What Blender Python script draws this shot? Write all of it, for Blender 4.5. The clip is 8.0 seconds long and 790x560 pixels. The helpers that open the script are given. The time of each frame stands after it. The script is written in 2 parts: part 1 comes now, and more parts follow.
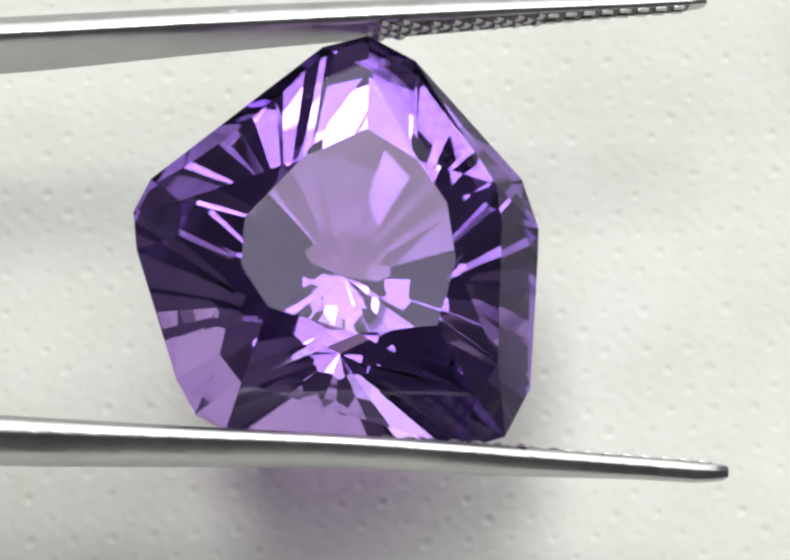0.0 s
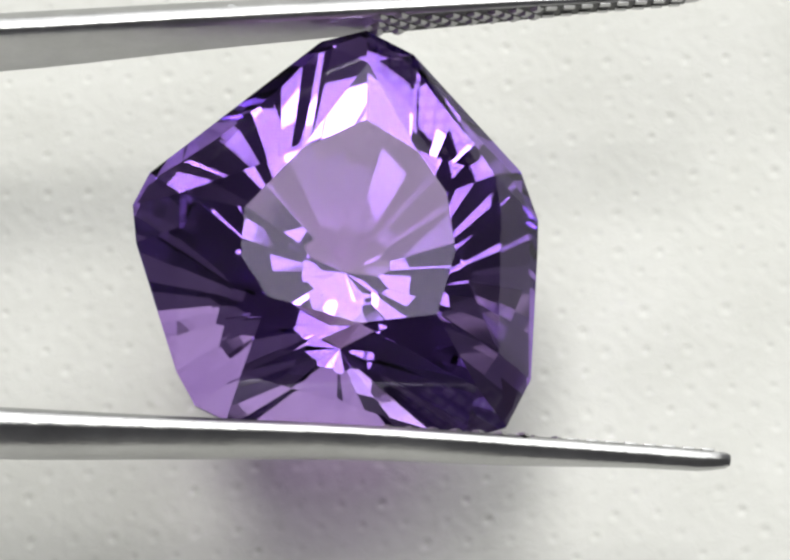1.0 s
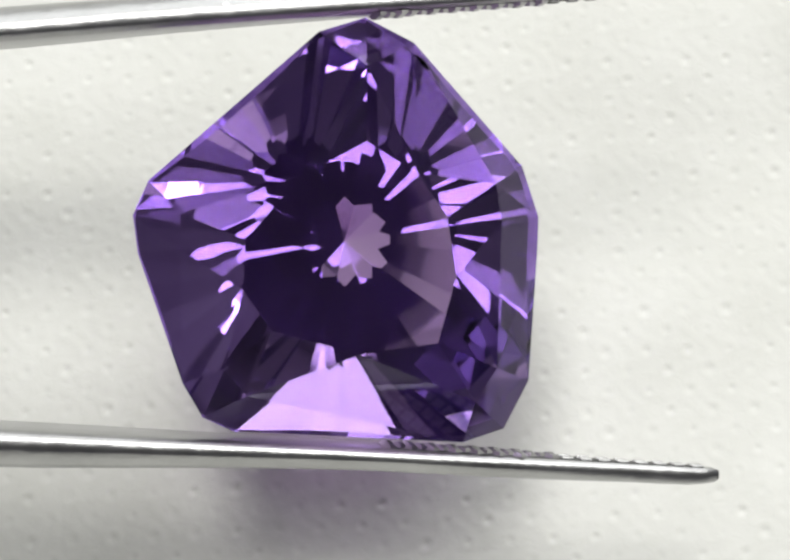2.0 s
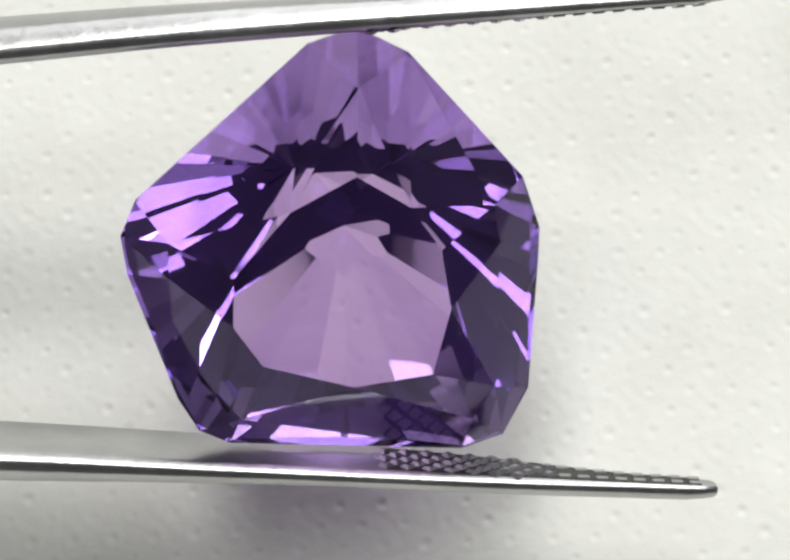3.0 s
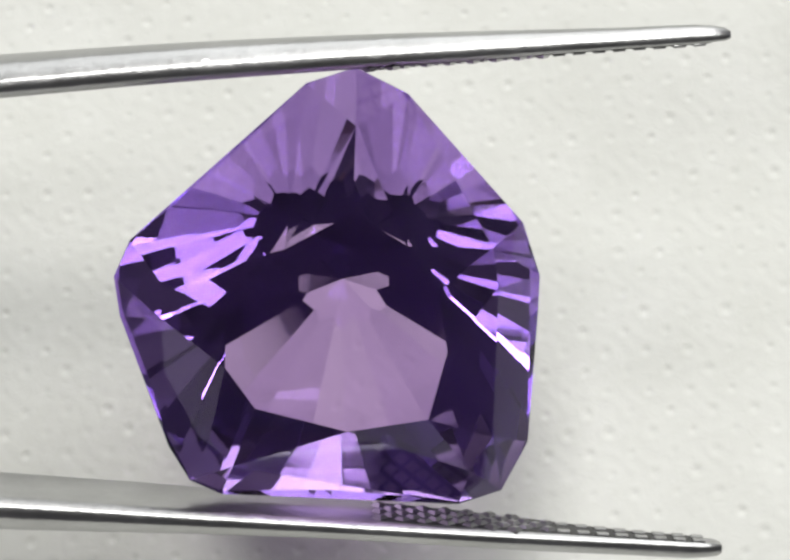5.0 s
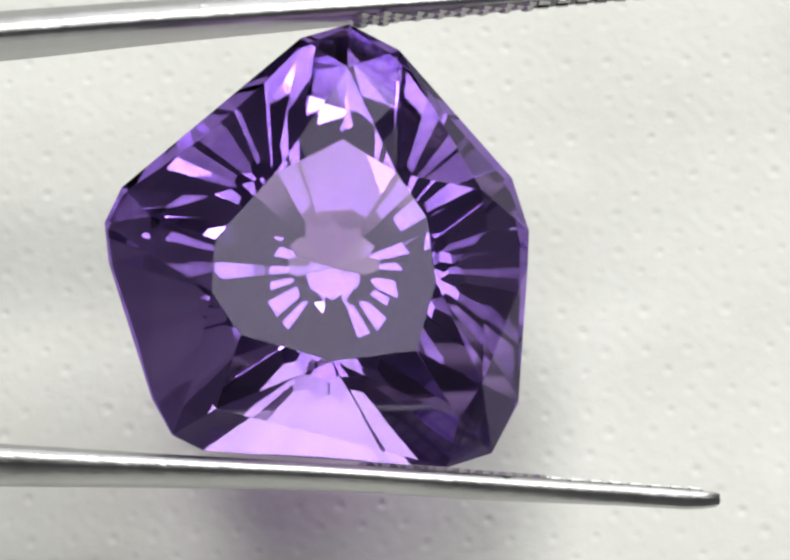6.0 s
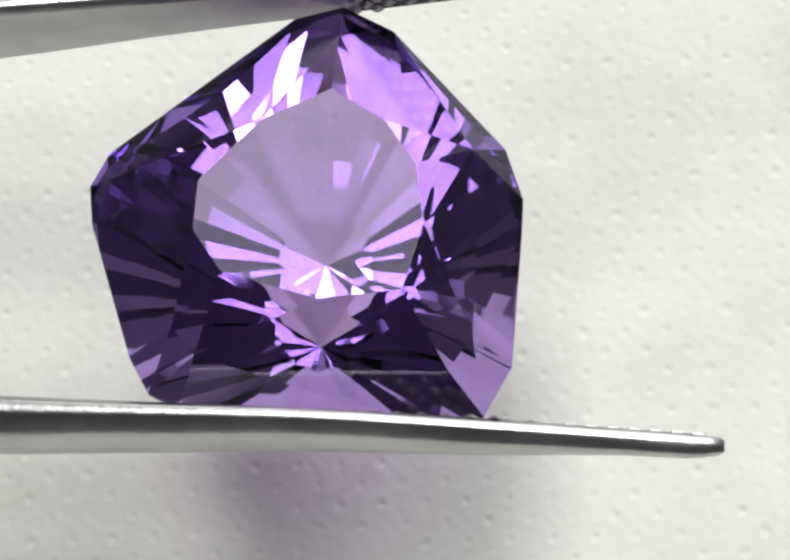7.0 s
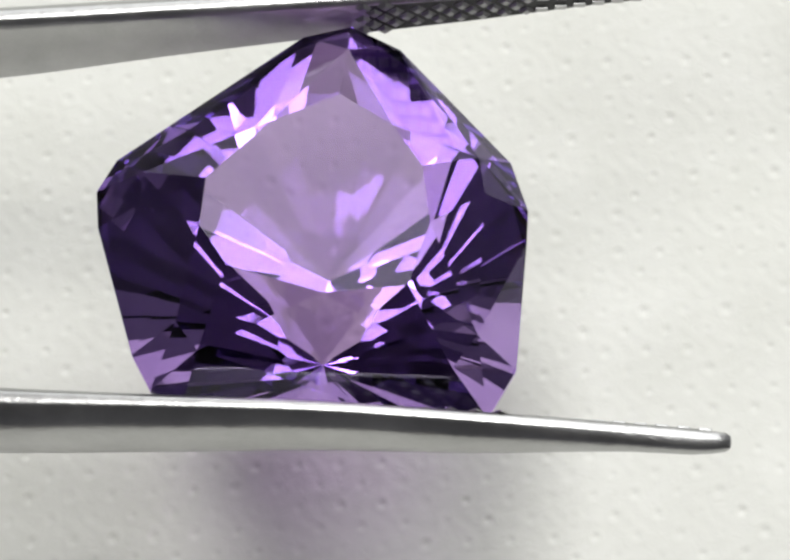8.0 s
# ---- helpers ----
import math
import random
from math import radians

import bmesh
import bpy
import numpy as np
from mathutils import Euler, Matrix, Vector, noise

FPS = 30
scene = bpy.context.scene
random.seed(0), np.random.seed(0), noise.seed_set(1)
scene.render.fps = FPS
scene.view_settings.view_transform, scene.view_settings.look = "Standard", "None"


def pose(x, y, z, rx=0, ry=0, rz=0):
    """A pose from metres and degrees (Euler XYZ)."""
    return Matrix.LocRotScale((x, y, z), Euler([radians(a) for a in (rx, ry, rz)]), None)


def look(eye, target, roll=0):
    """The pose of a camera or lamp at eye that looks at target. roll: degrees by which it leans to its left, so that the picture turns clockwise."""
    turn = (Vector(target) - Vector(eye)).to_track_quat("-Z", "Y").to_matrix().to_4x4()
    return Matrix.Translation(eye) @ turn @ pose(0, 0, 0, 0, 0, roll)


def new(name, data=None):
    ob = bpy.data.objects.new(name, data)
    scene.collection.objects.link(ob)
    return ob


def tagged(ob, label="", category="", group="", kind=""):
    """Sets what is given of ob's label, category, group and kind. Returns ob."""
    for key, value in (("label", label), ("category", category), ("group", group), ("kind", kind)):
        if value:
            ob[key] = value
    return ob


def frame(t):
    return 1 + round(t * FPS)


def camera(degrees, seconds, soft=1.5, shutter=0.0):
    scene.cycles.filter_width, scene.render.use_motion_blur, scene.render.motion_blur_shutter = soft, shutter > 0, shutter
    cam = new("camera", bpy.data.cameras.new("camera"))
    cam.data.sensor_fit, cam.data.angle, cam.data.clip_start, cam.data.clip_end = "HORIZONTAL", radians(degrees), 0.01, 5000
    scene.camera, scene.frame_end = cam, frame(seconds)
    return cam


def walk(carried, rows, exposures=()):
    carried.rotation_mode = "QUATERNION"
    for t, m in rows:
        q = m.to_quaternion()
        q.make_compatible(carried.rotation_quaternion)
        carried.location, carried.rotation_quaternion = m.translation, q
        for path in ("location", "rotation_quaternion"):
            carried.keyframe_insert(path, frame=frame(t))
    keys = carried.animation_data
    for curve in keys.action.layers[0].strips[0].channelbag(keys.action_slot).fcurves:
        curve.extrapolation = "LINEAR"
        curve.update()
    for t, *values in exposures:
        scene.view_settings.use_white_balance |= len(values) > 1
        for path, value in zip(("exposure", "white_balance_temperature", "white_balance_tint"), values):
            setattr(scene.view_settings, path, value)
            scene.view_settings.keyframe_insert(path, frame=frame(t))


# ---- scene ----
MM = 0.001
TILT = 15.0          # the lens looks down, leaning this far from the plumb line
REACH = 0.111        # lens to paper along its axis
TOP = 0.75           # height of the paper towel

cam = camera(22, 8.0, soft=2.7)
VIEW = (Matrix.Translation((0, -REACH * math.sin(radians(TILT)), TOP + REACH * math.cos(radians(TILT))))
        @ pose(0, 0, 0, TILT, 0, 0))
walk(cam, [(0.0, VIEW), (8.0, VIEW)],
     exposures=[(0.0, 0.0, 6500, 10), (1.0, 0.0, 6500, 10), (1.5, 0.05, 6500, 10), (3.0, 0.06, 6500, 10), (3.5, 0.0, 6500, 10),
                (4.5, -0.06, 6500, 10), (6.0, 0.0, 6500, 10), (6.3, -0.02, 6520, 9), (6.4, -0.28, 6700, 4),
                (6.6, -0.36, 6750, 3), (6.8, -0.14, 6580, 7), (7.0, 0.0, 6500, 10), (8.0, 0.0, 6500, 10)])

# ---- light ----
world = bpy.data.worlds.new("sky")
scene.world = world
world.use_nodes = True
wn = world.node_tree
wn.nodes.clear()
sky = wn.nodes.new("ShaderNodeTexSky")
sky.sky_type = "NISHITA"
sky.sun_disc = False
sky.sun_elevation = radians(80)
sky.sun_rotation = radians(-20)
pale = wn.nodes.new("ShaderNodeHueSaturation")
pale.inputs["Saturation"].default_value = 0.35
back = wn.nodes.new("ShaderNodeBackground")
back.inputs["Strength"].default_value = 0.1
wout = wn.nodes.new("ShaderNodeOutputWorld")
wn.links.new(sky.outputs[0], pale.inputs["Color"])
wn.links.new(pale.outputs[0], back.inputs["Color"])
wn.links.new(back.outputs[0], wout.inputs["Surface"])

sun_data = bpy.data.lights.new("sun", "SUN")
sun_data.energy = 1.4
sun_data.angle = radians(17)
sun_data.color = (1.0, 0.985, 0.95)
sun = new("sun", sun_data)
to_sun = VIEW.to_3x3() @ Vector((math.tan(radians(-7.0)), math.tan(radians(28.7)), 1.0))
sun.matrix_world = look(Vector((0, 0, TOP)) + 2.2 * to_sun, (0, 0, TOP))

sky_data = bpy.data.lights.new("skylight_glow", "AREA")
sky_data.shape = "RECTANGLE"
sky_data.size, sky_data.size_y = 1.48, 2.22
sky_data.energy = 31.0
sky_data.color = (1.0, 1.0, 0.965)
sky_lamp = new("skylight_glow", sky_data)
sky_lamp.matrix_world = pose(0.27, 0.87, 2.66)

window_data = bpy.data.lights.new("window_glow", "AREA")
window_data.shape = "RECTANGLE"
window_data.size, window_data.size_y = 2.48, 1.5
window_data.energy = 20.0
window_data.color = (1.0, 1.0, 0.95)
window_lamp = new("window_glow", window_data)
window_lamp.matrix_world = pose(0.3, 2.12, 1.71, -90, 0, 0)


# ---- materials ----
def material(name):
    m = bpy.data.materials.new(name)
    m.use_nodes = True
    n = m.node_tree
    return m, n, n.nodes["Principled BSDF"]


def node(n, kind, **values):
    a = n.nodes.new(kind)
    for k, v in values.items():
        a.inputs[k].default_value = v
    return a


def coords(n):
    return n.nodes.new("ShaderNodeTexCoord").outputs["Object"]


def ramp(n, source, stops):
    r = n.nodes.new("ShaderNodeValToRGB")
    while len(r.color_ramp.elements) < len(stops):
        r.color_ramp.elements.new(0.5)
    for e, (p, c) in zip(r.color_ramp.elements, stops):
        e.position, e.color = p, (*c, 1)
    n.links.new(source, r.inputs["Fac"])
    return r.outputs["Color"]


def plain(name, colour, rough=0.7, scale=40.0, spread=0.12, bump=0.1, depth=0.001):
    """A dull surface whose colour and relief vary at two scales."""
    m, n, b = material(name)
    co = coords(n)
    big = node(n, "ShaderNodeTexNoise", Scale=scale, Detail=6.0)
    n.links.new(co, big.inputs["Vector"])
    lo = tuple(c * (1 - spread) for c in colour)
    hi = tuple(min(1, c * (1 + spread)) for c in colour)
    n.links.new(ramp(n, big.outputs["Fac"], [(0.3, lo), (0.7, hi)]), b.inputs["Base Color"])
    fine = node(n, "ShaderNodeTexNoise", Scale=scale * 14, Detail=4.0)
    n.links.new(co, fine.inputs["Vector"])
    bp = node(n, "ShaderNodeBump", Strength=bump, Distance=depth)
    n.links.new(fine.outputs["Fac"], bp.inputs["Height"])
    n.links.new(bp.outputs["Normal"], b.inputs["Normal"])
    b.inputs["Roughness"].default_value = rough
    return m


def paper_material():
    m, n, b = material("paper_towel")
    co = coords(n)
    blot = node(n, "ShaderNodeTexNoise", Scale=120.0, Detail=5.0, Roughness=0.6)
    n.links.new(co, blot.inputs["Vector"])
    n.links.new(ramp(n, blot.outputs["Fac"], [(0.3, (0.64, 0.645, 0.605)), (0.7, (0.71, 0.715, 0.68))]),
                b.inputs["Base Color"])
    fibre = node(n, "ShaderNodeTexNoise", Scale=1400.0, Detail=6.0, Roughness=0.65, Distortion=1.2)
    n.links.new(co, fibre.inputs["Vector"])
    bp = node(n, "ShaderNodeBump", Strength=0.25, Distance=0.0001)
    n.links.new(fibre.outputs["Fac"], bp.inputs["Height"])
    n.links.new(bp.outputs["Normal"], b.inputs["Normal"])
    b.inputs["Roughness"].default_value = 0.9
    b.inputs["Specular IOR Level"].default_value = 0.2
    return m


def steel_material(name, low, high):
    m, n, b = material(name)
    co = coords(n)
    along = node(n, "ShaderNodeMapping")
    along.inputs["Scale"].default_value = (120.0, 2600.0, 2600.0)
    n.links.new(co, along.inputs["Vector"])
    grain = node(n, "ShaderNodeTexNoise", Scale=1.0, Detail=5.0, Roughness=0.6)
    n.links.new(along.outputs["Vector"], grain.inputs["Vector"])
    wear = node(n, "ShaderNodeTexNoise", Scale=260.0, Detail=5.0, Roughness=0.7)
    n.links.new(co, wear.inputs["Vector"])
    n.links.new(ramp(n, wear.outputs["Fac"], [(0.3, (low,) * 3), (0.75, (high,) * 3)]),
                b.inputs["Base Color"])
    rr = n.nodes.new("ShaderNodeMapRange")
    rr.inputs["To Min"].default_value, rr.inputs["To Max"].default_value = 0.26, 0.40
    n.links.new(wear.outputs["Fac"], rr.inputs["Value"])
    n.links.new(rr.outputs["Result"], b.inputs["Roughness"])
    grit = node(n, "ShaderNodeTexNoise", Scale=2600.0, Detail=3.0, Roughness=0.6)
    n.links.new(co, grit.inputs["Vector"])
    pits = node(n, "ShaderNodeBump", Strength=0.18, Distance=0.00005)
    n.links.new(grit.outputs["Fac"], pits.inputs["Height"])
    dull = node(n, "ShaderNodeBump", Strength=0.35, Distance=0.00025)
    n.links.new(wear.outputs["Fac"], dull.inputs["Height"])
    n.links.new(dull.outputs["Normal"], pits.inputs["Normal"])
    bp = node(n, "ShaderNodeBump", Strength=0.22, Distance=0.00004)
    n.links.new(pits.outputs["Normal"], bp.inputs["Normal"])
    n.links.new(grain.outputs["Fac"], bp.inputs["Height"])
    n.links.new(bp.outputs["Normal"], b.inputs["Normal"])
    b.inputs["Metallic"].default_value = 1.0
    return m


def amethyst_material():
    """Clear violet quartz: white gloss outside, colour taken up on every pass."""
    m, n, b = material("amethyst")
    co = coords(n)
    zone = node(n, "ShaderNodeTexNoise", Scale=110.0, Detail=2.0)
    n.links.new(co, zone.inputs["Vector"])
    tint = ramp(n, zone.outputs["Fac"], [(0.3, (0.68, 0.45, 0.79)), (0.7, (0.78, 0.54, 0.87))])
    n.links.new(tint, b.inputs["Base Color"])
    b.inputs["Roughness"].default_value = 0.0
    b.inputs["IOR"].default_value = 1.538
    b.inputs["Transmission Weight"].default_value = 1.0
    b.inputs["Coat Weight"].default_value = 1.0
    b.inputs["Coat Roughness"].default_value = 0.0
    b.inputs["Coat IOR"].default_value = 1.42
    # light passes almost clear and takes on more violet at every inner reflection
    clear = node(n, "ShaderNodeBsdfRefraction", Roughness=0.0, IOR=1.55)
    # random tint per facet paints the uneven brightness of light seen through them
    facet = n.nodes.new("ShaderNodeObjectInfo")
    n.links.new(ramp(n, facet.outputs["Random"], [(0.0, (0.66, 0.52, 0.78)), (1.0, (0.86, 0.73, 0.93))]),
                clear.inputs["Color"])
    inner = node(n, "ShaderNodeBsdfGlossy", Roughness=0.0)
    inner.inputs["Color"].default_value = (0.54, 0.45, 0.80, 1)
    gloss = node(n, "ShaderNodeFresnel", IOR=1.55)
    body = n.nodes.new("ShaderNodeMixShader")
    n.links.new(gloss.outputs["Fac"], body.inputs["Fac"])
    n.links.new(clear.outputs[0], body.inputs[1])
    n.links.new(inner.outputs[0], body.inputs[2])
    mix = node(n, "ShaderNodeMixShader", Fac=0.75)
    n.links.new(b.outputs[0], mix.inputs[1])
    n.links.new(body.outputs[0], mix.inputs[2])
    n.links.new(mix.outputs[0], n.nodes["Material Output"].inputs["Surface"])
    return m


PAPER = paper_material()
STEEL = steel_material("brushed_steel", 0.40, 0.54)
# steel copy for the teeth, dark reflections on their tops put into its colour
TOOTH_STEEL = steel_material("dimmed_steel", 0.34, 0.48)
GROOVE_DARK = plain("groove_dark", (0.06, 0.06, 0.06), 0.45, 300.0, 0.3, 0.3, 0.00005)
GROOVE_DARK.node_tree.nodes["Principled BSDF"].inputs["Metallic"].default_value = 0.8
AMETHYST = amethyst_material()
PLASTER = plain("plaster", (0.25, 0.25, 0.285), 0.9, 3.0, 0.08, 0.2, 0.002)
CEILING = plain("ceiling_paint", (0.27, 0.27, 0.28), 0.9, 2.0, 0.06, 0.15, 0.002)
BOARD = plain("floor_boards", (0.13, 0.095, 0.065), 0.5, 4.0, 0.25, 0.2, 0.001)
DESK = plain("desk_wood", (0.075, 0.05, 0.035), 0.45, 12.0, 0.2, 0.2, 0.0005)
WHITE = plain("white_paint", (0.75, 0.75, 0.73), 0.5, 6.0, 0.05, 0.1, 0.0005)


# ---- building helpers ----
def mesh_of(name, bm, mat, smooth=False):
    me = bpy.data.meshes.new(name)
    bm.to_mesh(me)
    bm.free()
    me.materials.append(mat)
    for p in me.polygons:
        p.use_smooth = smooth
    return me


def part(name, bm, mat, parent, label="", smooth=False):
    ob = new(name, mesh_of(name, bm, mat, smooth))
    ob.parent = parent
    return tagged(ob, label)


def box(bm, x0, x1, y0, y1, z0, z1, bevel=0.0):
    made = bmesh.ops.create_cube(bm, size=1.0)["verts"]
    for v in made:
        v.co = Vector(((x0 + x1) / 2 + v.co.x * (x1 - x0), (y0 + y1) / 2 + v.co.y * (y1 - y0),
                       (z0 + z1) / 2 + v.co.z * (z1 - z0)))
    if bevel:
        edges = list({e for v in made for e in v.link_edges})
        bmesh.ops.bevel(bm, geom=edges, offset=bevel, segments=2, affect="EDGES", profile=0.6)


def slab(name, dims, mat, label, category, bevel=0.0):
    bm = bmesh.new()
    box(bm, *dims, bevel=bevel)
    return tagged(new(name, mesh_of(name, bm, mat)), label, category, kind="structure")


# ---- the room ----
def room():
    slab("floor", (-2.2, 2.2, -2.2, 2.2, -0.1, 0.0), BOARD, "dark brown boarded floor of the room", "floor")
    bm = bmesh.new()
    for dims in ((-2.2, -1.0, 0.0, 2.6), (1.6, 2.2, 0.0, 2.6), (-1.0, 1.6, 0.0, 0.9), (-1.0, 1.6, 2.5, 2.6)):
        box(bm, dims[0], dims[1], 2.0, 2.2, dims[2], dims[3])
    tagged(new("wall_north", mesh_of("wall_north", bm, PLASTER)), "grey plastered room wall round a wide window", "wall",
           kind="structure")
    w = tagged(new("window_1"), "white wooden window frame in the room wall", "window", kind="structure")
    for dims in ((-1.0, -0.94, 0.9, 2.5), (1.54, 1.6, 0.9, 2.5), (-0.94, 1.54, 0.9, 0.96), (-0.94, 1.54, 2.46, 2.5)):
        bm = bmesh.new()
        box(bm, dims[0], dims[1], 2.02, 2.08, dims[2], dims[3], 0.004)
        part("window_frame", bm, WHITE, w)
    slab("wall_south", (-2.2, 2.2, -2.2, -2.0, 0.0, 2.6), PLASTER, "plain grey plastered room wall", "wall")
    slab("wall_east", (2.0, 2.2, -2.0, 2.0, 0.0, 2.6), PLASTER, "plain grey plastered room wall", "wall")
    slab("wall_west", (-2.2, -2.0, -2.0, 2.0, 0.0, 2.6), PLASTER, "plain grey plastered room wall", "wall")
    # unseen ceiling added round the open skylight; its dark stands in for a phone
    bm = bmesh.new()
    for dims in ((-2.2, -0.47, -2.2, 2.2), (1.01, 2.2, -2.2, 2.2), (-0.47, 1.01, -2.2, -0.24), (-0.47, 1.01, 2.0, 2.2)):
        box(bm, *dims, 2.6, 2.75)
    tagged(new("ceiling", mesh_of("ceiling", bm, CEILING)), "unseen dark grey ceiling added round an open skylight", "ceiling",
           kind="structure")


def desk():
    d = tagged(new("desk"), "dark brown wooden desk under the paper towel", "desk")
    d.location = (0, 0.1, 0)
    bm = bmesh.new()
    box(bm, -0.6, 0.6, -0.35, 0.35, TOP - 0.040, TOP - 0.010, 0.003)
    part("desktop", bm, DESK, d)
    for sx in (-0.55, 0.55):
        for sy in (-0.3, 0.3):
            bm = bmesh.new()
            box(bm, sx - 0.025, sx + 0.025, sy - 0.025, sy + 0.025, 0.0, TOP - 0.040, 0.002)
            part("leg", bm, DESK, d)


# ---- the paper towel ----
def paper_towel():
    """One embossed sheet: rows of small dimples on a softly waved ground."""
    xs = np.unique(np.concatenate([np.linspace(-0.28, -0.024, 40), np.arange(-0.024, 0.024, 0.0001),
                                   np.linspace(0.024, 0.28, 40)]))
    ys = np.unique(np.concatenate([np.linspace(-0.16, -0.02, 40), np.arange(-0.02, 0.022, 0.0001),
                                   np.linspace(0.022, 0.34, 50)]))
    X, Y = np.meshgrid(xs, ys)
    step, row = 0.00224, 0.00111
    # slight lean of the pattern to the sheet
    lean = 0.035
    U, V = X + lean * Y, Y - lean * X
    r = np.round(V / row)
    off = (np.mod(r, 2)) * step / 2
    c = np.round((U - off) / step)
    du, dv = U - off - c * step, V - r * row
    rnd = np.abs(np.mod(np.sin(c * 12.9898 + r * 78.233) * 43758.5453, 1.0))
    rnd2 = np.abs(np.mod(np.sin(c * 39.425 + r * 11.135) * 24634.6345, 1.0))
    depth = 0.00002 + 0.00007 * rnd ** 1.3
    rad = 0.00017 + 0.00008 * rnd2
    d2 = (du * du + dv * dv) / (rad * rad)
    Z = -depth * np.exp(-d2) + 0.12 * depth * np.exp(-(np.sqrt(d2) - 1.9) ** 2 * 2)
    Z += 0.00020 * np.sin(X * 210 + 1.0) * np.sin(Y * 260 + 0.6) + 0.00012 * np.sin(X * 90 - Y * 420)
    Z += 0.000012 * np.sin(X * 3100 + 2 * np.sin(Y * 1900)) * np.sin(Y * 2700 + 2 * np.sin(X * 1500))
    # the sheet sinks towards its near corner, a slope standing in for a soft shadow
    sag = np.clip((-Y - 0.004) / 0.03, 0, 1) * np.clip((0.012 - X) / 0.03, 0, 1)
    Z -= 0.009 * sag * sag * (3 - 2 * sag)
    n, k = len(ys), len(xs)
    verts = np.stack([X.ravel(), Y.ravel(), Z.ravel()], 1)
    i = (np.arange(n - 1)[:, None] * k + np.arange(k - 1)[None, :]).ravel()
    faces = np.stack([i, i + 1, i + k + 1, i + k], 1)
    me = bpy.data.meshes.new("paper_towel")
    me.from_pydata(verts.tolist(), [], faces.tolist())
    me.materials.append(PAPER)
    for p in me.polygons:
        p.use_smooth = True
    ob = new("paper_towel", me)
    ob.location = (0, 0, TOP)
    return tagged(ob, "white paper towel with embossed dots lying on the desk", "paper towel")


# ---- the amethyst ----
# pentagon corners: mid of the cut, then how far the cut runs along the two sides
CORNERS = (((1.27, 11.30), (1.15, 9.98), 3.04, 3.34),
           ((9.39, 1.79), (9.22, 0.43), 1.40, 3.00),
           ((8.33, -10.43), (7.37, -9.59), 3.10, 2.95),
           ((-7.10, -9.21), (-6.90, -8.64), 1.60, 2.30),
           ((-10.46, 1.42), (-9.92, 0.91), 2.43, 1.71))
STEP = ((1.04, 7.59), (6.95, 2.05), (7.18, 0.25), (6.84, -6.56), (5.79, -8.11),
        (-4.85, -7.55), (-5.85, -6.25), (-7.75, -0.70), (-7.70, 0.95))
TABLE = ((0.77, 4.04), (3.10, 2.55), (4.40, 0.55), (4.75, -2.20), (3.86, -5.20), (0.30, -5.63),
         (-3.71, -4.45), (-4.95, -2.57), (-4.80, -0.30), (-2.20, 2.56))


def outline():
    """The girdle, clockwise from the top: three points at each cut corner."""
    pts = []
    for i, (c, mid, before, after) in enumerate(CORNERS):
        c = Vector(c)
        a = (Vector(CORNERS[i - 1][0]) - c).normalized() * before
        b = (Vector(CORNERS[(i + 1) % 5][0]) - c).normalized() * after
        pts += [c + a, Vector(mid), c + b]
    return pts


MAINS, MAIN_SLOPE, CULET = 22, 44.16, -11.30
STARS, STAR_SLOPE, STAR_POINT = 12, 39.75, -11.00
BREAK_SLOPE = 69.40


def heading(degrees):
    return math.cos(radians(degrees)), math.sin(radians(degrees))


def cut(bm, point, way, slope):
    """Grinds one flat facet: it faces down and outwards along way, at that slope to the girdle."""
    normal = (way[0] * math.sin(radians(slope)), way[1] * math.sin(radians(slope)), -math.cos(radians(slope)))
    made = bmesh.ops.bisect_plane(bm, geom=bm.verts[:] + bm.edges[:] + bm.faces[:], dist=1e-5, plane_co=point,
                                  plane_no=normal, clear_outer=True)
    rim = [e for e in made["geom_cut"] if isinstance(e, bmesh.types.BMEdge)]
    if len(rim) > 2:
        bmesh.ops.contextual_create(bm, geom=rim)


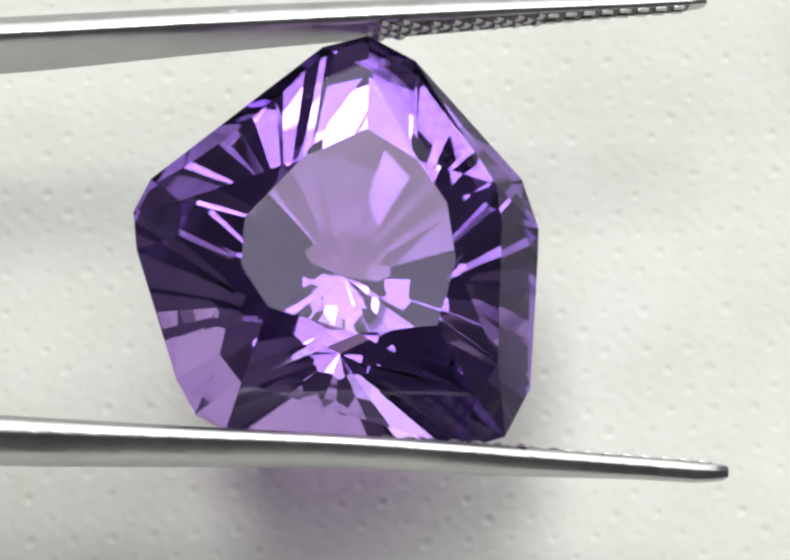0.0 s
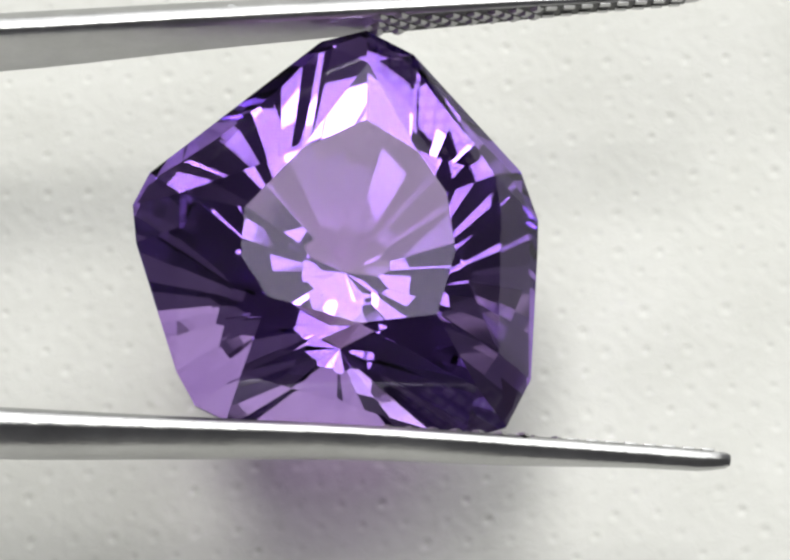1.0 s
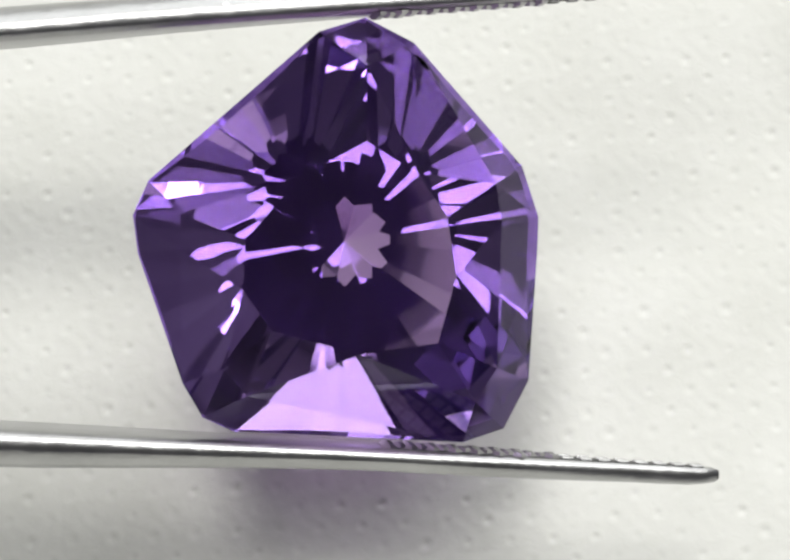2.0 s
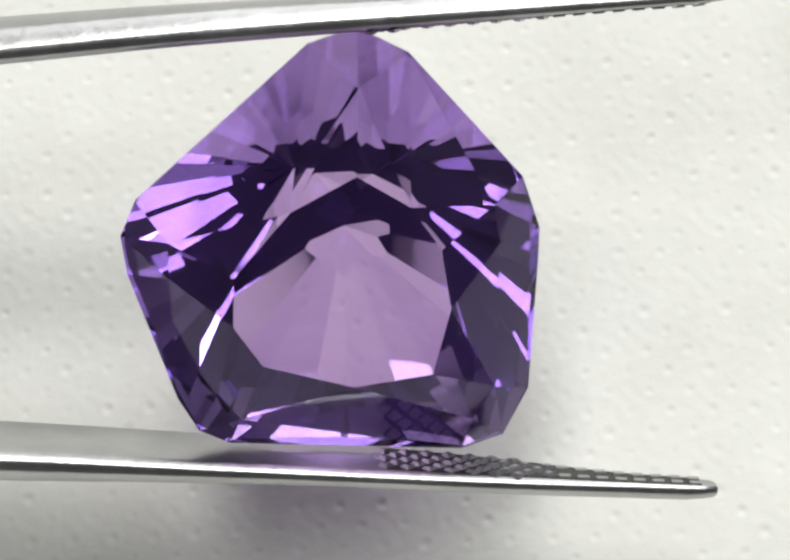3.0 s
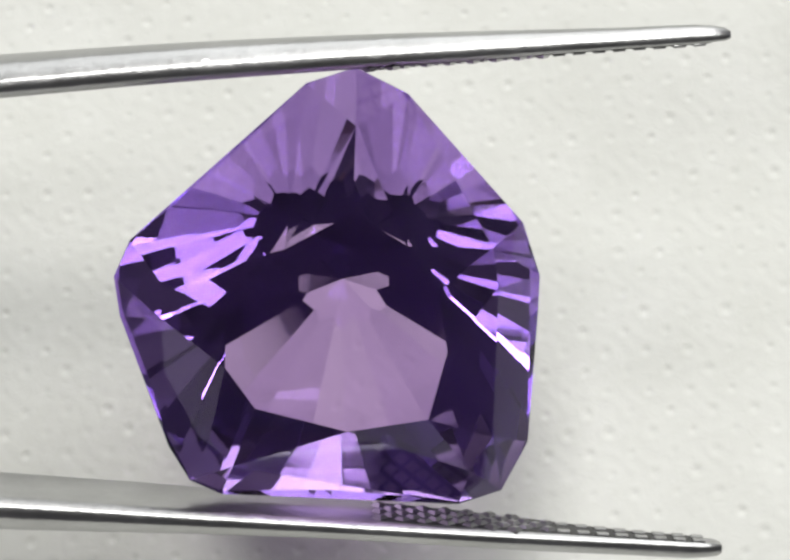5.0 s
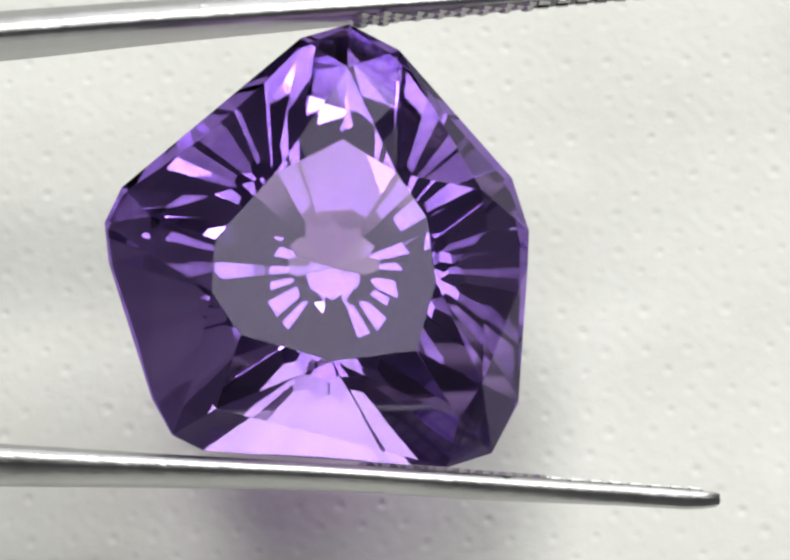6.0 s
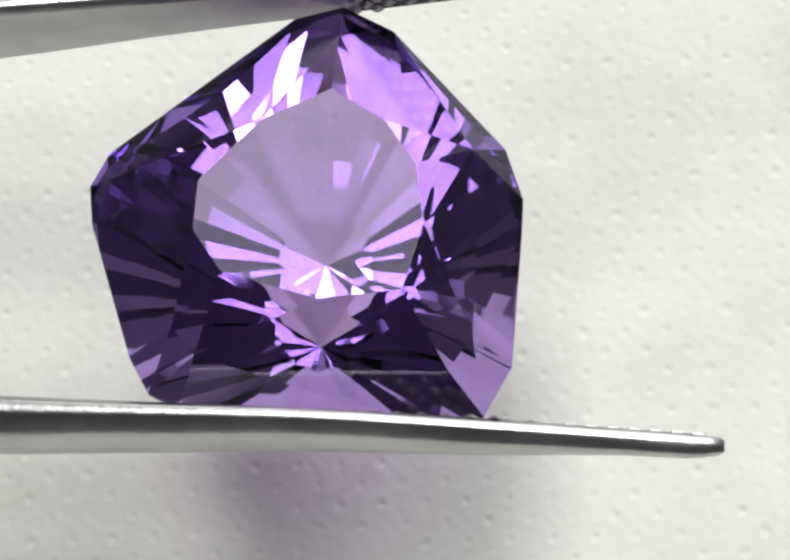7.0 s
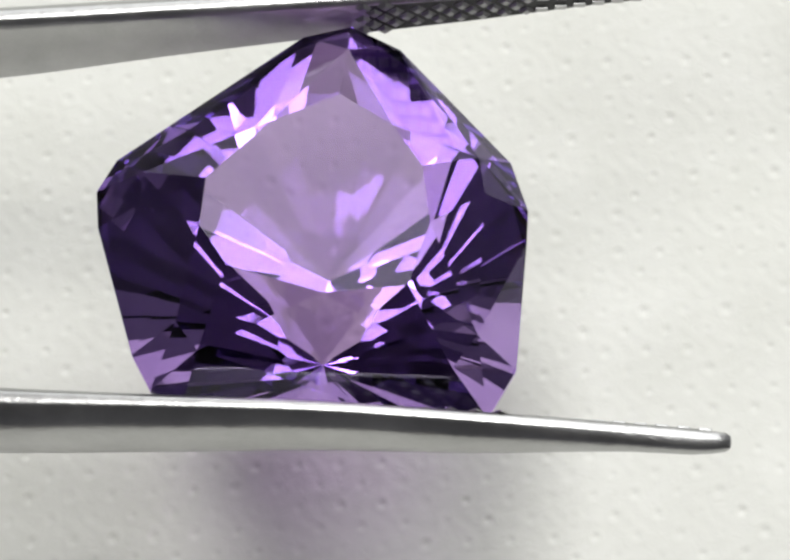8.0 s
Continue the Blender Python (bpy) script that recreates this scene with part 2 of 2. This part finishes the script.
def gem():
    chance = np.random.RandomState(6)
    rim = outline()
    bm = bmesh.new()
    cx, cy = 0.392, -0.583
    for p in rim:
        for z in (0.16, -0.16):
            bm.verts.new((p.x, p.y, z))
    for x, y in STEP:
        bm.verts.new((x, y, 1.95))
    for x, y in TABLE:
        bm.verts.new((x, y, 3.76))
    for p in rim:
        bm.verts.new((p.x, p.y, -13.0))
    bmesh.ops.convex_hull(bm, input=bm.verts)
    bmesh.ops.delete(bm, geom=[v for v in bm.verts if not v.link_faces], context="VERTS")
    bmesh.ops.dissolve_limit(bm, angle_limit=radians(1.2), verts=bm.verts, edges=bm.edges)
    # pavilion: break facets under the girdle, long main facets, a star of flat facets at the point
    for a, b in zip(rim, rim[1:] + rim[:1]):
        out = Vector((-(b - a).y, (b - a).x)).normalized()
        cut(bm, (a.x, a.y, -0.16), (out.x, out.y), BREAK_SLOPE)
    for k in range(MAINS):
        cut(bm, (cx, cy, CULET + 0.02 * chance.uniform(-1, 1)), heading(360 / MAINS * (k + 0.5) + 90),
            MAIN_SLOPE + 0.3 * chance.uniform(-1, 1))
    for k in range(STARS):
        cut(bm, (cx, cy, STAR_POINT), heading(360 / STARS * k + 90), STAR_SLOPE)
    bmesh.ops.scale(bm, vec=(MM, MM, MM), verts=bm.verts)
    bmesh.ops.recalc_face_normals(bm, faces=bm.faces)
    ob = tagged(new("gemstone"), "faceted purple amethyst cut as a pentagon, gripped in tweezers", "gemstone")
    band = bmesh.new()
    for f in bm.faces:
        mid = f.calc_center_median().z
        if abs(f.normal.z) < 0.2 and abs(mid) < 0.2 * MM:
            band.faces.new([band.verts.new(v.co) for v in f.verts])
            continue
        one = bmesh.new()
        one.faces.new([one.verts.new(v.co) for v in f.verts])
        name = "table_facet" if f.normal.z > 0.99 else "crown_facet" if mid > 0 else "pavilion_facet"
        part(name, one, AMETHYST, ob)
    bmesh.ops.remove_doubles(band, verts=band.verts, dist=1e-7)
    part("girdle", band, AMETHYST, ob)
    bm.free()
    return ob


# ---- the tweezers ----
# along the arm: x, middle in depth, width, inner face, thickness
UPPER = ((-140, -2.6, 9.0, 0.75, 1.6), (-110, -2.6, 9.5, 2.9, 1.7), (-75, -2.6, 8.6, 5.4, 1.8), (-45, -2.5, 6.4, 7.4, 1.9),
         (-28, -2.25, 5.5, 8.30, 1.8), (-15, -1.35, 4.8, 9.02, 1.78), (-7, -0.42, 3.7, 9.58, 1.62), (0, 0.45, 2.9, 9.98, 1.45),
         (7, 1.30, 2.2, 10.38, 1.15), (13, 2.08, 1.36, 10.73, 0.86), (16.4, 2.50, 1.0, 10.92, 0.70),
         (17.0, 2.56, 0.86, 10.98, 0.56), (17.25, 2.58, 0.55, 11.06, 0.34))
LOWER = ((-140, -2.6, 9.0, 0.75, 1.6), (-110, -2.6, 9.5, 2.85, 1.7), (-75, -2.5, 8.6, 5.2, 1.8), (-45, -2.3, 6.4, 7.1, 1.9),
         (-28, -2.03, 5.55, 8.1, 1.95), (-15.6, -1.07, 4.65, 8.87, 1.95), (-7, -0.05, 4.4, 9.50, 1.50), (0, 0.97, 3.85, 9.99, 1.22),
         (7, 1.95, 2.8, 10.56, 1.12), (13, 2.85, 1.4, 11.08, 0.91), (16.2, 3.1, 1.02, 11.36, 0.78),
         (16.75, 3.15, 0.86, 11.42, 0.66), (16.95, 3.16, 0.58, 11.50, 0.46))
# outward and sideways shares of one arm's section, from the inner face round the back
SECTION = ((0.0, -0.39), (0.03, -0.43), (0.16, -0.49), (0.22, -0.5), (0.42, -0.5), (0.50, -0.485), (0.82, -0.35),
           (0.90, -0.29), (0.99, -0.12), (0.99, 0.12), (0.90, 0.29), (0.82, 0.35), (0.50, 0.485), (0.42, 0.5),
           (0.22, 0.5), (0.16, 0.49), (0.03, 0.43), (0.0, 0.39))


def smooth_stations(stations, count):
    """Stations between the given ones, closer towards the tip."""
    s = np.array(stations, float)
    u = np.linspace(0, 1, count) ** 0.55
    x = s[0, 0] + (s[-1, 0] - s[0, 0]) * u
    x = np.unique(np.concatenate([x, s[-4:, 0]]))
    out = [x]
    for k in range(1, 5):
        m = np.gradient(s[:, k], s[:, 0])
        i = np.clip(np.searchsorted(s[:, 0], x) - 1, 0, len(s) - 2)
        h = s[i + 1, 0] - s[i, 0]
        t = (x - s[i, 0]) / h
        out.append((2 * t**3 - 3 * t**2 + 1) * s[i, k] + (t**3 - 2 * t**2 + t) * h * m[i]
                   + (-2 * t**3 + 3 * t**2) * s[i + 1, k] + (t**3 - t**2) * h * m[i + 1])
    return np.array(out).T


def arm_mesh(stations, side):
    bm = bmesh.new()
    rings = []
    for x, mid, width, inner, thick in smooth_stations(stations, 60):
        rings.append([bm.verts.new((x * MM, side * (inner + o * thick) * MM, (mid + z * width) * MM)) for o, z in SECTION])
    for a, b in zip(rings, rings[1:]):
        for i in range(len(SECTION)):
            j = (i + 1) % len(SECTION)
            bm.faces.new((a[i], a[j], b[j], b[i]))
    bm.faces.new(rings[0])
    bm.faces.new(rings[-1])
    bmesh.ops.recalc_face_normals(bm, faces=bm.faces)
    return bm


def tooth_mesh(lx, lz, h):
    """A low blunt pyramid on a diamond base."""
    bm = bmesh.new()
    lo = [bm.verts.new((x * lx * MM, 0, z * lz * MM)) for x, z in ((-1, 0), (0, -1), (1, 0), (0, 1))]
    hi = [bm.verts.new((x * lx * 0.48 * MM, h * MM, z * lz * 0.48 * MM)) for x, z in ((-1, 0), (0, -1), (1, 0), (0, 1))]
    for i in range(4):
        bm.faces.new((lo[i], lo[(i + 1) % 4], hi[(i + 1) % 4], hi[i]))
    bm.faces.new(hi)
    bmesh.ops.recalc_face_normals(bm, faces=bm.faces)
    return bm


def dent_mesh(radius, depth):
    """A small nick: a raised burr round a hollow."""
    bm = bmesh.new()
    rings = []
    for share, lift in ((1.5, -0.2), (1.15, 0.35), (0.85, 0.5), (0.55, 0.0), (0.2, -0.25)):
        rings.append([bm.verts.new((share * radius * (1.0 + 0.12 * math.sin(3 * a + 1)) * math.cos(a) * MM,
                                    share * radius * 0.8 * math.sin(a) * MM, lift * depth * MM))
                      for a in [2 * math.pi * k / 14 for k in range(14)]])
    for a, b in zip(rings, rings[1:]):
        for i in range(14):
            bm.faces.new((a[i], a[(i + 1) % 14], b[(i + 1) % 14], b[i]))
    bm.faces.new(rings[-1])
    bmesh.ops.recalc_face_normals(bm, faces=bm.faces)
    return bm


def ridge_mesh(lx, lz, h):
    bm = bmesh.new()
    box(bm, -lx * MM, lx * MM, -0.02 * MM, h * MM, -lz * MM, lz * MM, 0.05 * MM)
    return bm


def tweezers():
    t = tagged(new("tweezers"), "brushed steel gem tweezers with serrated tips, held slightly open", "tweezers")
    diamond = mesh_of("tooth", tooth_mesh(0.43, 0.36, 0.17), TOOTH_STEEL)
    block = mesh_of("ridge", ridge_mesh(0.28, 0.15, 0.12), STEEL)
    for stations, side in ((UPPER, 1), (LOWER, -1)):
        arm = part("arm", arm_mesh(stations, side), STEEL, t, smooth=True)
        arm.data.set_sharp_from_angle(angle=radians(55))
        s = smooth_stations(stations, 200)

        def put(mesh, x, z):
            inner = np.interp(x, s[:, 0], s[:, 3])
            mid = np.interp(x, s[:, 0], s[:, 1])
            slope = math.degrees(math.atan2(np.interp(x + 0.5, s[:, 0], s[:, 3]) - inner, 0.5))
            o = new(mesh.name.split(".")[0], mesh)
            o.parent = arm
            flip = pose(0, 0, 0, 180, 0, 0) if side > 0 else Matrix()
            o.matrix_basis = pose(x * MM, side * inner * MM, (mid + z) * MM, 0, 0, side * slope) @ flip

        if side > 0:
            # a nick on the outer edge
            x, mid, width, inner, thick = [np.interp(-5.4, s[:, 0], s[:, k]) for k in range(5)]
            nick = part("dent", dent_mesh(0.15, 0.025), STEEL, arm, "small bright nick in the steel", smooth=True)
            nick.matrix_basis = pose(x * MM, (inner + 0.52 * thick) * MM, (mid + 0.486 * width) * MM, -24, 0, 0)

        # flat dark plate added under the teeth, painting the shade of grooves
        bm = bmesh.new()
        pad = [p for p in smooth_stations(stations, 60) if 1.2 <= p[0] <= 16.6]
        rails = [[bm.verts.new((x * MM, side * (inner + up) * MM, (mid + e * width * 0.385) * MM))
                  for e, up in ((-1, 0.02), (-1, -0.025), (1, -0.025), (1, 0.02))] for x, mid, width, inner, thick in pad]
        for a, b in zip(rails, rails[1:]):
            for i in range(4):
                bm.faces.new((a[i], a[(i + 1) % 4], b[(i + 1) % 4], b[i]))
        bm.faces.new(rails[0])
        bm.faces.new(rails[-1])
        bmesh.ops.recalc_face_normals(bm, faces=bm.faces)
        part("grip_pad", bm, GROOVE_DARK, arm, "flat gripping plate coloured dark as shaded grooves")
        for k in range(8):
            x = 1.7 + k * 1.0
            half = np.interp(x, s[:, 0], s[:, 2]) / 2
            for row in range(-3, 4):
                z = row * 0.46
                if abs(z) < half * 0.78 - 0.1:
                    put(diamond, x + (0.5 if row % 2 else 0.0), z)
        for k in range(8):
            x = 9.9 + k * 0.86
            half = np.interp(x, s[:, 0], s[:, 2]) / 2
            for z in (-half * 0.5, half * 0.5):
                put(block, x, z)
    bm = bmesh.new()
    box(bm, -146 * MM, -134 * MM, -2.3 * MM, 2.3 * MM, -7.2 * MM, 2.0 * MM, 0.6 * MM)
    part("joint", bm, STEEL, t, "welded steel joint block")
    return t


room()
desk()
paper_towel()
stone = gem()
grip = tweezers()

# seconds, place before the lens in millimetres, turn in degrees
TURNS = (
    (0.0, -2.36, 2.12, -95.79, -14.6, 5.5, -0.8),
    (0.2, -2.40, 2.14, -95.56, -19.6, 5.0, -1.2),
    (0.5, -2.41, 2.40, -95.55, -19.8, 5.0, -1.0),
    (0.7, -2.43, 2.76, -95.00, -22.9, 4.9, -1.2),
    (1.0, -2.38, 2.47, -95.75, -16.1, 5.5, -0.6),
    (1.1, -2.37, 1.95, -96.48, -11.3, 6.2, -0.4),
    (1.2, -2.34, 1.92, -96.95, -6.9, 6.4, -0.2),
    (1.3, -2.35, 2.67, -96.22, -10.2, 5.9, -0.2),
    (1.5, -2.40, 2.78, -96.17, -7.3, 5.8, 0.1),
    (1.7, -2.31, 2.55, -96.19, -3.3, 6.1, 0.6),
    (2.8, -2.55, 2.02, -93.87, 13.7, 3.3, 2.4),
    (3.0, -2.55, 1.62, -93.13, 16.4, 3.1, 2.7),
    (3.5, -2.52, 1.38, -91.81, 20.9, 2.2, 3.2),
    (4.0, -2.42, 0.89, -90.82, 25.6, 1.5, 3.1),
    (4.5, -2.24, 0.15, -90.36, 29.5, 1.3, 3.4),
    (4.7, -2.36, -0.25, -90.89, 22.2, 1.7, 2.8),
    (5.8, -3.22, 0.40, -92.39, -2.1, 2.7, 0.3),
    (6.0, -3.14, 1.72, -91.80, -5.8, 2.3, 0.4),
    (6.2, -3.29, 2.72, -91.14, -11.1, 1.6, 0.3),
    (6.5, -3.45, 3.08, -90.25, -16.4, 0.8, 0.1),
    (6.8, -3.60, 2.70, -89.88, -19.4, 0.4, -0.4),
    (7.0, -3.56, 3.14, -89.68, -21.1, 0.3, -0.4),
    (7.5, -3.47, 3.19, -89.52, -25.4, 0.3, -1.2),
    (8.0, -3.32, 2.81, -89.94, -27.0, 0.7, -1.3),
)


def motions():
    rows = [(t, VIEW @ pose(x * MM, y * MM, z * MM, rx, ry, rz)) for t, x, y, z, rx, ry, rz in TURNS]
    walk(stone, rows)
    walk(grip, rows)


motions()
